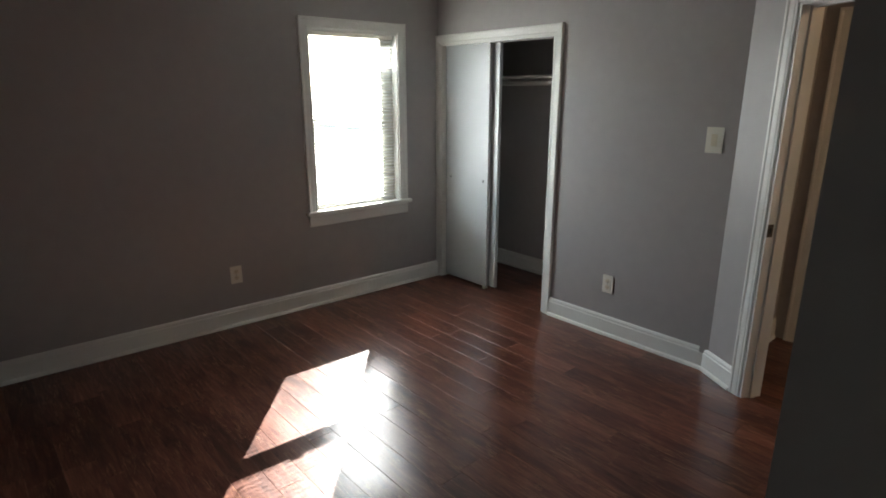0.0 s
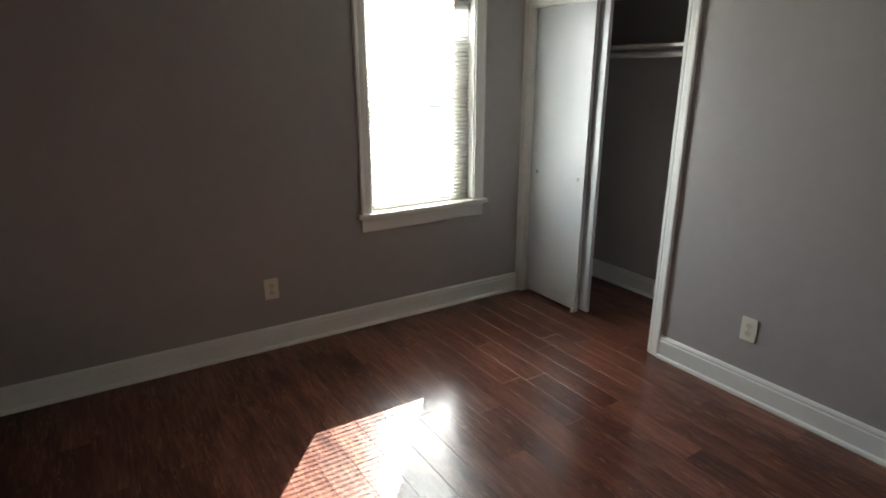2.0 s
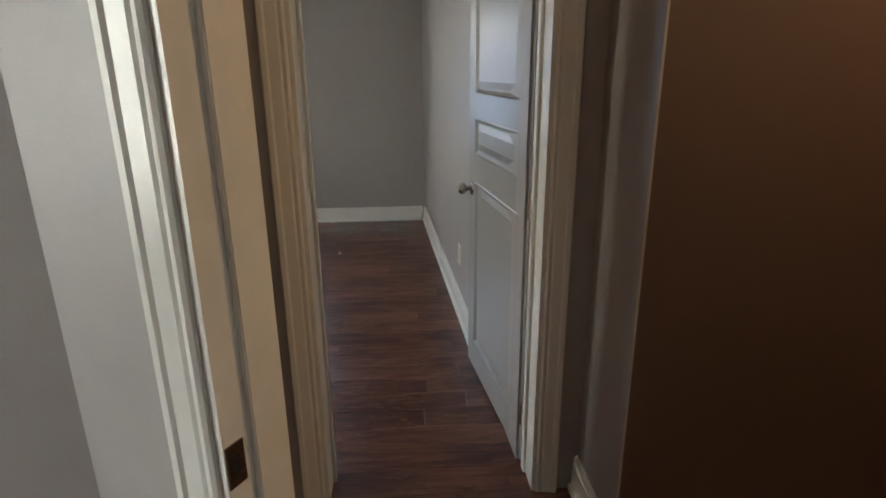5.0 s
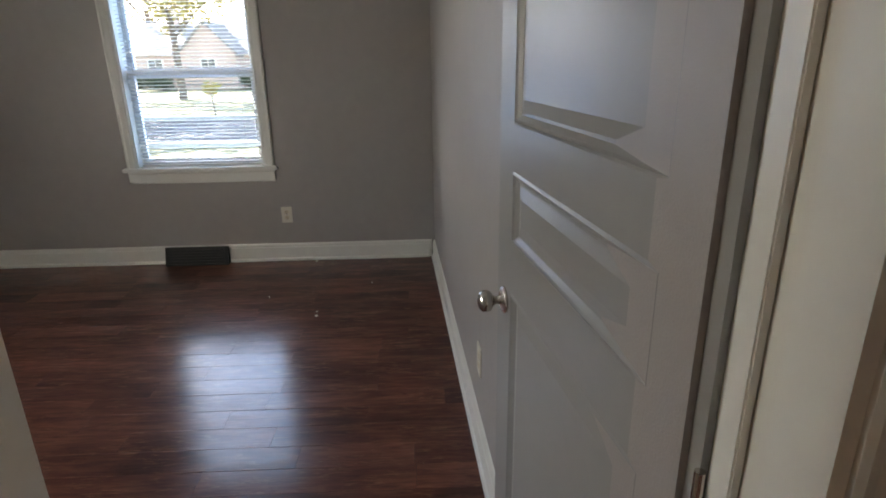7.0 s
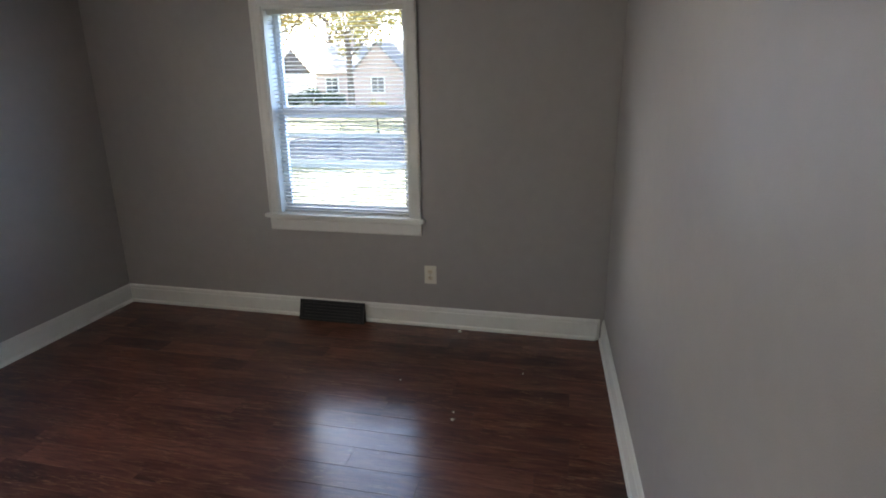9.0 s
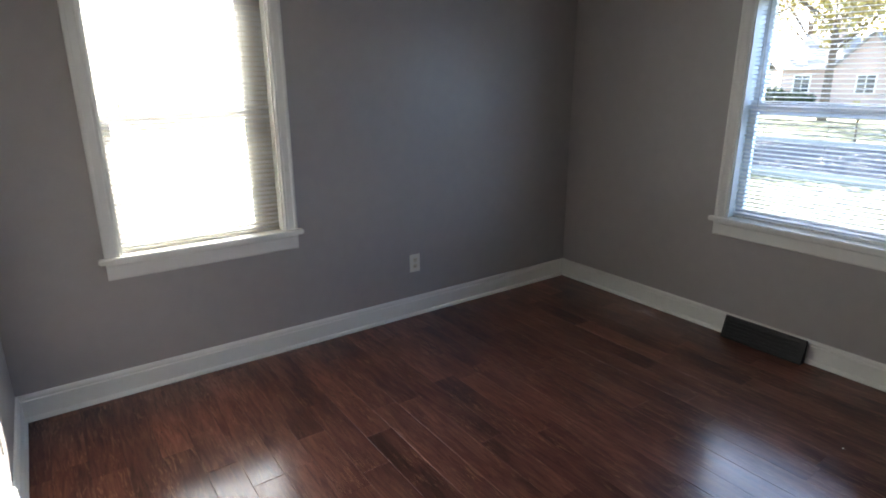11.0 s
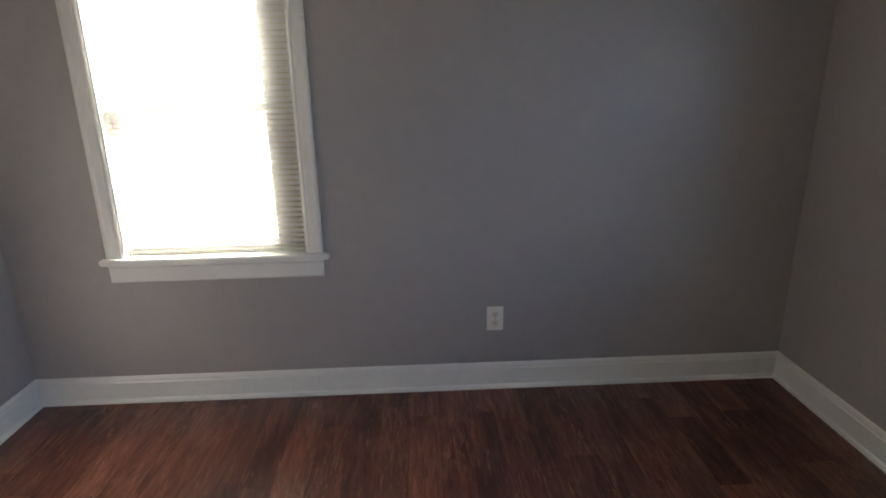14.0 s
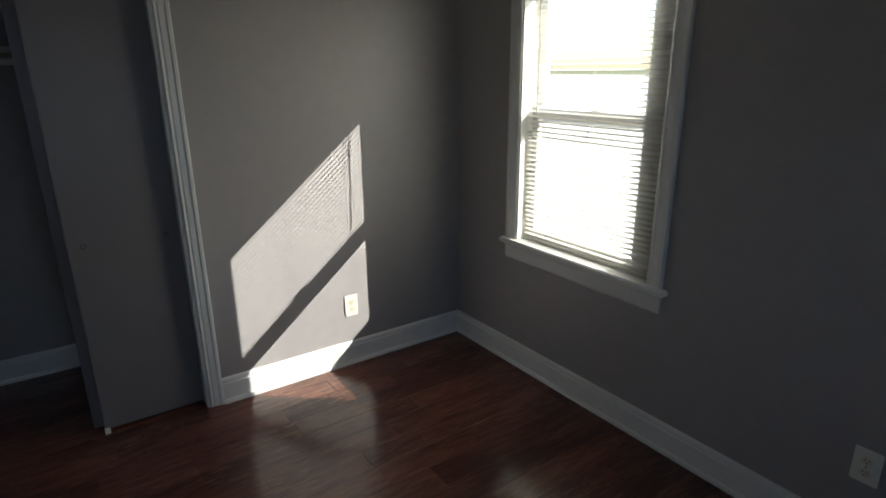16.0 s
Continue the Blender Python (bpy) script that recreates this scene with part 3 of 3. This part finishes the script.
def slide_panel(f, s0, s1, d, z1, parent_label, pulls, mat=SLIDE):
    p = empty("closet_sliding_door", (0, 0, 0), parent_label, "closet door", group="sliding closet doors")
    one("panel", mat, p, f, s0, s1, d - 0.030, d, 0.018, z1, bevel=0.002)
    for s in pulls:
        bm = bmesh.new()
        o = f.at(s, d, 0.90)
        lathe(bm, o, Vector((f.n.x, f.n.y, 0)), [(-0.002, 0.011), (0.002, 0.011), (0.0025, 0.0085), (-0.001, 0.0075)], 14)
        part("finger_pull", bm, SLOT, p, "small round dark finger pull")
    return p


slide_panel(FB, 0.06, 0.560, -0.040, 1.955, "plain pale grey sliding closet panel pushed aside", (0.125, 0.510))
slide_panel(FB, 0.075, 0.628, -0.078, 1.955, "plain pale grey sliding closet panel behind another", ())
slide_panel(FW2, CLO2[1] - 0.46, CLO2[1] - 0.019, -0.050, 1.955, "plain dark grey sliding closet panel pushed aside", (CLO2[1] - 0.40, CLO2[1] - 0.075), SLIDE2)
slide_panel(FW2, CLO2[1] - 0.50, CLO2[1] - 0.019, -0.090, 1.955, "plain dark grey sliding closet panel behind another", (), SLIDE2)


def floor_guide(f, s, d):
    g = empty("closet_door_guide", (0, 0, 0), "small white plastic floor guide under the closet door", "door guide")
    one("base", CREAM, g, f, s - 0.012, s + 0.012, d - 0.045, d + 0.012, 0.0005, 0.005, bevel=0.001)
    one("fin", CREAM, g, f, s - 0.010, s + 0.010, d + 0.003, d + 0.009, 0.004, 0.030, bevel=0.001)


floor_guide(FB, 0.545, -0.038)
floor_guide(FW2, CLO2[1] - 0.45, -0.048)


def closet_fit(x0, x1, y0, y1, z, rod_x):
    sh = empty("closet_shelf", (0, 0, 0), "white painted closet shelf on wall cleats", "shelf")
    block("board", TRIM, x0, x1, y0 + 0.002, y1 - 0.002, z, z + 0.019, sh, bevel=0.002)
    for y in (y0, y1 - 0.019):
        block("cleat", TRIM, x0, x1, y + 0.001, y + 0.018, z - 0.07, z - 0.001, sh, bevel=0.002)
    rod = empty("closet_rod", (0, 0, 0), "white painted closet hanging rod", "rod")
    bm = bmesh.new()
    tube(bm, (rod_x, y0 + 0.019, z - 0.045), (rod_x, y1 - 0.019, z - 0.045), 0.016, sides=16)
    part("pole", bm, TRIM, rod, smooth=True)
    for y, k in ((y0 + 0.019, 1), (y1 - 0.019, -1)):
        bm = bmesh.new()
        lathe(bm, (rod_x, y, z - 0.045), (0, k, 0), [(0, 0.028), (0.006, 0.028), (0.012, 0.020)], 16)
        part("socket", bm, TRIM, rod, smooth=True)


closet_fit(4.40, 4.719, 2.80, 4.01, 1.70, 4.42)
closet_fit(4.121, 4.42, 1.62, 2.775, 1.70, 4.44)

# ---- outlets, switch, register ----


def outlet(f, s, z, label):
    o = empty("wall_outlet", (0, 0, 0), label, "outlet", group="wall outlets")
    one("plate", CREAM, o, f, s - 0.040, s + 0.040, 0.0005, 0.006, z - 0.062, z + 0.062, bevel=0.0025)
    for k in (-1, 1):
        c = z + k * 0.0215
        bm = bmesh.new()
        n = 16
        pts = []
        for i in range(n):
            an = 2 * math.pi * i / n
            pts.append((0.0172 * math.cos(an), max(-0.0135, min(0.0135, 0.0172 * math.sin(an)))))
        lo = [bm.verts.new(f.at(s + x, 0.0055, c + y)) for x, y in pts]
        hi = [bm.verts.new(f.at(s + x, 0.0078, c + y)) for x, y in pts]
        for i in range(n):
            j = (i + 1) % n
            bm.faces.new((lo[i], lo[j], hi[j], hi[i]))
        bm.faces.new(hi)
        rec = part("receptacle", bm, IVORY, o, "ivory receptacle face")
        for x, hh in ((-0.0063, 0.0045), (0.0063, 0.0036)):
            one("slot", SLOT, rec, f, s + x - 0.0011, s + x + 0.0011, 0.0075, 0.0081, c + 0.002 - hh, c + 0.002 + hh)
        bm = bmesh.new()
        lathe(bm, f.at(s, 0.0075, c - 0.0085), Vector((f.n.x, f.n.y, 0)), [(0, 0.0024), (0.0006, 0.0024)], 8)
        part("ground_hole", bm, SLOT, rec)
    bm = bmesh.new()
    lathe(bm, f.at(s, 0.006, z), Vector((f.n.x, f.n.y, 0)), [(0, 0.0035), (0.001, 0.003)], 10)
    part("screw", bm, NICKEL, o)
    return o


OUT = "white duplex outlet with ivory receptacles on a grey wall"
outlet(FA, 2.213 - 0.50, 0.37, OUT)
outlet(FB, 4.01 - 2.273, 0.359, OUT)
outlet(FC, 4.31 - 1.961, 0.36, OUT)
outlet(FN, 7.242 - 5.01, 0.372, OUT)
outlet(FW2, 3.565 - 0.64, 0.351, OUT)
outlet(FS2, 2.28, 0.37, OUT)

sw = empty("light_switch", (0, 0, 0), "ivory rocker dimmer switch in a cream wall plate", "light switch")
SS, SZ = 4.01 - 1.690, 1.341
one("plate", CREAM, sw, FB, SS - 0.047, SS + 0.047, 0.0005, 0.007, SZ - 0.070, SZ + 0.070, bevel=0.003)
one("rocker", IVORY, sw, FB, SS - 0.0165, SS + 0.0165, 0.006, 0.0105, SZ - 0.033, SZ + 0.033, bevel=0.002)
one("slider", IVORY, sw, FB, SS + 0.0065, SS + 0.0165, 0.0104, 0.0135, SZ - 0.030, SZ - 0.018, bevel=0.001)

reg = empty("floor_register", (0, 0, 0), "black metal baseboard register with louvred grille", "air register")
R0, R1 = 4.31 - 2.885, 4.31 - 2.415
bm = bmesh.new()
sweep(bm, FC, R0, R1, [(0.0295, 0.0005), (0.078, 0.0005), (0.078, 0.010), (0.040, 0.128), (0.034, 0.134), (0.0295, 0.134)])
part("body", bm, BLACK, reg)
for i in range(5):
    z = 0.030 + i * 0.020
    d = 0.078 - (z - 0.010) / 0.118 * 0.038
    bm = bmesh.new()
    k = 14
    for j in range(k):
        a = R0 + 0.025 + (R1 - R0 - 0.05) * (j + (0.12 if i % 2 else 0.0)) / k
        box(bm, FC, a, a + (R1 - R0 - 0.05) / k * 0.72, d - 0.002, d + 0.004, z - 0.004, z + 0.006)
    part("louvre", bm, BLACK, reg)
for s0, s1, z0, z1 in ((R0, R1, 0.122, 0.136), (R0, R0 + 0.016, 0.010, 0.122), (R1 - 0.016, R1, 0.010, 0.122), (R0, R1, 0.0006, 0.014)):
    bm = bmesh.new()
    dd = lambda z: 0.078 - max(0, (z - 0.010)) / 0.118 * 0.038
    sweep(bm, FC, s0, s1, [(dd(z0) - 0.004, z0), (dd(z0) + 0.006, z0), (dd(z1) + 0.006, z1), (dd(z1) - 0.004, z1)])
    part("rim", bm, BLACK, reg)


def chip(x, y, r):
    bm = bmesh.new()
    bmesh.ops.create_icosphere(bm, subdivisions=1, radius=r)
    for v in bm.verts:
        v.co = Vector((v.co.x * random.uniform(0.7, 1.4), v.co.y * random.uniform(0.6, 1.2), max(-0.3 * r, v.co.z * 0.4)))
        v.co += Vector((x, y, 0.3 * r + 0.004))
    return tagged(part("plaster_chip", bm, DUST), "tiny pale chip of plaster on the floorboards", "debris", group="chips on the floor")


for x, y, r in ((7.635, 1.591, 0.011), (8.62, 1.755, 0.014), (7.95, 1.95, 0.005), (7.70, 1.60, 0.006), (8.15, 1.30, 0.005)):
    chip(x, y, r)

# ---- hall lamp ----
hl = empty("ceiling_light", (0, 0, 0), "warm glowing ceiling light in the hall", "ceiling light")
bm = bmesh.new()
lathe(bm, (4.12, -0.32, TOP), (0, 0, -1), [(0, 0.15), (0.02, 0.15), (0.025, 0.14)], 24)
part("base", bm, NICKEL, hl, smooth=True)
bm = bmesh.new()
lathe(bm, (4.12, -0.32, TOP - 0.025), (0, 0, -1), [(0, 0.135), (0.03, 0.13), (0.06, 0.10), (0.078, 0.05), (0.082, 0.01)], 24)
GLOW = bpy.data.materials.new("lamp_glow")
GLOW.use_nodes = True
GLOW.node_tree.nodes["Principled BSDF"].inputs["Emission Color"].default_value = (1.0, 0.64, 0.36, 1)
GLOW.node_tree.nodes["Principled BSDF"].inputs["Emission Strength"].default_value = 5.0
part("shade", bm, GLOW, hl, "frosted glowing glass shade", smooth=True)

# ---- outdoors ----
GZ = -0.55
bm = bmesh.new()
vs = [bm.verts.new((x, y, GZ)) for x, y in ((-900, -900), (900, -900), (900, 900), (-900, 900))]
bm.faces.new(vs)
tagged(part("ground", bm, GRASS), "autumn lawn, sunlit and dry", "ground", kind="structure")
tagged(block("road", ASPH_SHADED, 19.0, 26.0, -300, 300, GZ + 0.002, GZ + 0.03), "asphalt street coloured blue for the shade across it", "road", kind="structure")
for x in (18.8, 26.0):
    tagged(block("kerb", KERB, x, x + 0.2, -300, 300, GZ, GZ + 0.14), "pale concrete kerb along the street", "kerb", kind="structure")
# invented bright ground, so that the north windows look out on white
tagged(block("driveway", KERB, -150, 9.0, 5.4, 150, GZ + 0.001, GZ + 0.02), "added pale ground beside the house, whitening the north windows", "driveway", kind="structure")
# the foundation under the rooms
tagged(block("foundation", KERB, 0.25, 8.95, -1.75, 4.55, GZ, -0.06), "concrete foundation of the house", "foundation", kind="structure")


def leaf_cloud(bm, c, r, n, rng, size):
    for _ in range(n):
        while True:
            p = Vector((rng.uniform(-1, 1), rng.uniform(-1, 1), rng.uniform(-1, 1)))
            if p.length <= 1:
                break
        p = Vector(c) + Vector((p.x * r[0], p.y * r[1], p.z * r[2]))
        q = Euler((rng.uniform(0, 6.3), rng.uniform(0, 6.3), rng.uniform(0, 6.3))).to_matrix()
        k = size * rng.uniform(0.6, 1.4)
        v = [bm.verts.new(p + q @ Vector(o)) for o in ((-k, 0, 0), (0, -k * 0.5, k * 0.1), (k, 0, 0), (0, k * 0.5, k * 0.1))]
        bm.faces.new(v)


def tree(x, y, h, spread, seed, n_leaf=140, leaf=0.13):
    rng = random.Random(seed)
    t = empty("tree", (x, y, GZ), "street or added shade tree with thinning yellow-green autumn leaves", "tree", group="trees along the street")
    bm = bmesh.new()
    top = Vector((rng.uniform(-0.2, 0.2), rng.uniform(-0.2, 0.2), h * 0.5))
    tube(bm, (0, 0, -0.05), top * 0.5, 0.024 * h, 0.019 * h, 12)
    tube(bm, top * 0.5, top, 0.019 * h, 0.014 * h, 12)
    tips = []
    for i in range(8):
        a = 2 * math.pi * i / 8 + rng.uniform(-0.3, 0.3)
        base = top * rng.uniform(0.65, 1.0)
        tip = base + Vector((math.cos(a) * spread * rng.uniform(0.5, 0.9), math.sin(a) * spread * rng.uniform(0.5, 0.9), h * rng.uniform(0.12, 0.45)))
        tube(bm, base, tip, 0.008 * h, 0.002 * h, 7)
        tips.append(tip)
        for _ in range(2):
            m = base.lerp(tip, rng.uniform(0.4, 0.8))
            e = m + Vector((rng.uniform(-1, 1), rng.uniform(-1, 1), rng.uniform(0.1, 1))) * spread * 0.35
            tube(bm, m, e, 0.004 * h, 0.0012 * h, 5)
            tips.append(e)
    part("trunk", bm, BARK, t)
    bm = bmesh.new()
    for tip in tips:
        leaf_cloud(bm, tip, (spread * 0.30, spread * 0.30, spread * 0.24), n_leaf, rng, leaf)
    part("crown", bm, LEAFM, t)
    return t


tree(38, 14.2, 9.5, 4.0, 3)
tree(40, 20.0, 10, 4.2, 5)
tree(36, 7.0, 9, 3.8, 8)
tree(56, 12.0, 13, 5.5, 9)
tree(60, 25.0, 13, 5.5, 10)
tree(27.5, 8.9, 1.7, 0.35, 12, 25, 0.05)
# two trees added at the edge of the view to throw shade on the street
tree(30.5, 17.5, 11, 4.4, 17, 300, 0.16)
tree(27.0, 22.0, 11, 4.4, 18, 300, 0.16)
# dense tree added off to the side to keep the sun out of window_3
tree(16.9, 10.1, 10.5, 2.1, 21, 420, 0.20)


def house(x, y, w, dp, eave, ridge, gable_w, mat, label):
    h = empty("house", (x, y, GZ), label, "house", group="houses across the street")
    f = Face((0, w / 2), (0, -w / 2))   # front looks towards -x

    def pbox(name, m, *a, parent=h):
        return block(name, m, *a, parent)

    pbox("wall", mat, 0, dp, -w / 2, w / 2, 0, eave)
    bm = bmesh.new()
    o = 0.35
    pts = [(-o, eave - 0.1), (dp / 2, ridge), (dp + o, eave - 0.1), (dp / 2, ridge + 0.16)]
    a = [bm.verts.new((px, -w / 2 - o, pz)) for px, pz in pts]
    b = [bm.verts.new((px, w / 2 + o, pz)) for px, pz in pts]
    for i in range(4):
        bm.faces.new((a[i], a[(i + 1) % 4], b[(i + 1) % 4], b[i]))
    bm.faces.new(a), bm.faces.new(b)
    part("roof", bm, ROOF, h)
    # front gable bay
    g = gable_w / 2
    bm = bmesh.new()
    prof = [(-g, 0), (g, 0), (g, eave), (0, ridge - 0.2), (-g, eave)]
    a = [bm.verts.new((-1.2, py, pz)) for py, pz in prof]
    b = [bm.verts.new((0.2, py, pz)) for py, pz in prof]
    for i in range(5):
        bm.faces.new((a[i], a[(i + 1) % 5], b[(i + 1) % 5], b[i]))
    bm.faces.new(a), bm.faces.new(b)
    part("gable_wall", bm, mat, h)
    bm = bmesh.new()
    for k in (-1, 1):
        q = [(k * (g + 0.3), eave - 0.35), (0, ridge - 0.18), (0, ridge), (k * (g + 0.3), eave - 0.15)]
        a = [bm.verts.new((-1.45, py, pz)) for py, pz in q]
        b = [bm.verts.new((dp / 2, py, pz)) for py, pz in q]
        for i in range(4):
            bm.faces.new((a[i], a[(i + 1) % 4], b[(i + 1) % 4], b[i]))
        bm.faces.new(a), bm.faces.new(b)
    part("gable_roof", bm, ROOF, h)
    for yy, xx in ((0, -1.2), (w / 2 - 1.5, 0), (-w / 2 + 1.5, 0)):
        fr = pbox("window", TRIM, xx - 0.06, xx + 0.05, yy - 0.6, yy + 0.6, 1.0, 2.3)
        pbox("pane", GLASSD, xx - 0.075, xx - 0.055, yy - 0.5, yy - 0.03, 1.1, 2.2, parent=fr)
        pbox("pane", GLASSD, xx - 0.075, xx - 0.055, yy + 0.03, yy + 0.5, 1.1, 2.2, parent=fr)
    pbox("chimney", BRICK, dp * 0.5 - 0.4, dp * 0.5 + 0.4, w / 2 - 2.2, w / 2 - 1.4, eave, ridge + 1.0)
    return h


house(52, 17.0, 12, 8, 2.7, 5.0, 4.2, BRICK, "red brick house with a front gable and dark roof")
house(54, 34.0, 11, 8, 2.7, 4.8, 4.0, SIDING, "pale sided house with a front gable")
house(53, 1.5, 12, 8, 2.7, 4.8, 4.0, SIDING, "pale sided house with a front gable")


def shrub(x, y, r, seed):
    rng = random.Random(seed)
    t = empty("shrub", (x, y, GZ), "dark green rounded shrub before a house", "shrub", group="shrubs before the houses")
    bm = bmesh.new()
    for _ in range(5):
        a = rng.uniform(0, 6.3)
        tube(bm, (0, 0, -0.02), (math.cos(a) * r * 0.6, math.sin(a) * r * 0.6, r * rng.uniform(0.7, 1.1)), 0.03, 0.012, 6)
    part("stems", bm, BARK, t)
    bm = bmesh.new()
    for _ in range(7):
        c = (rng.uniform(-0.5, 0.5) * r, rng.uniform(-0.6, 0.6) * r, r * rng.uniform(0.45, 1.0))
        leaf_cloud(bm, c, (r * 0.6, r * 0.6, r * 0.45), 160, rng, 0.10)
    part("crown", bm, SHRUB, t)
    return t


for k, (sx, sy, sr) in enumerate(((49.6, 20.2, 0.9), (49.4, 22.0, 1.1), (49.8, 24.0, 0.8), (49.6, 26.4, 1.0), (49.5, 13.6, 0.8), (49.7, 11.8, 0.9))):
    shrub(sx, sy, sr, 40 + k)

# ---- floorboards ----


def floorboards(name, x0, x1, y0, y1, label):
    base = tagged(block(name, SUB, x0, x1, y0, y1, -0.06, -0.004), label, "floor", kind="structure")
    w, rng, meshes = 0.131, random.Random(x0), {}
    lengths = (0.45, 0.6, 0.8, 1.0, 1.25)

    def plank_mesh(wid, ln):
        key = (round(wid, 3), round(ln, 3))
        if key not in meshes:
            bm = bmesh.new()
            g, c = 0.0003, 0.0008
            rings = []
            for k, z in ((0, -0.0035), (0, -c * 0.6), (c, 0.0)):
                rings.append([bm.verts.new((sx, sy, z)) for sx, sy in ((g + k, g + k), (wid - g - k, g + k), (wid - g - k, ln - g - k), (g + k, ln - g - k))])
            for r0, r1 in zip(rings, rings[1:]):
                for i in range(4):
                    j = (i + 1) % 4
                    bm.faces.new((r0[i], r0[j], r1[j], r1[i]))
            bm.faces.new(rings[-1])
            me = bpy.data.meshes.new("plank")
            bm.to_mesh(me)
            bm.free()
            me.materials.append(WOOD)
            meshes[key] = me
        return meshes[key]

    x = x0
    while x < x1 - 0.01:
        wid = min(w, x1 - x)
        y, ln = y0, rng.choice(lengths) * rng.uniform(0.3, 1.0)
        while y < y1 - 0.01:
            ln = min(ln, y1 - y)
            o = new("plank", plank_mesh(wid, ln))
            o.parent = base
            o.location = (x, y, rng.uniform(-0.0006, 0.0))
            y += ln
            ln = rng.choice(lengths)
        x += wid
    return base


FL = "dark cherry-stained hand-scraped hardwood floorboards"
floorboards("floor_1", 0.45, 4.46, -0.5, 4.2, FL)
floorboards("floor_2", 4.46, 8.75, 0.5, 4.35, FL)
floorboards("floor_hall", 0.45, 4.46, -1.65, -0.5, FL)
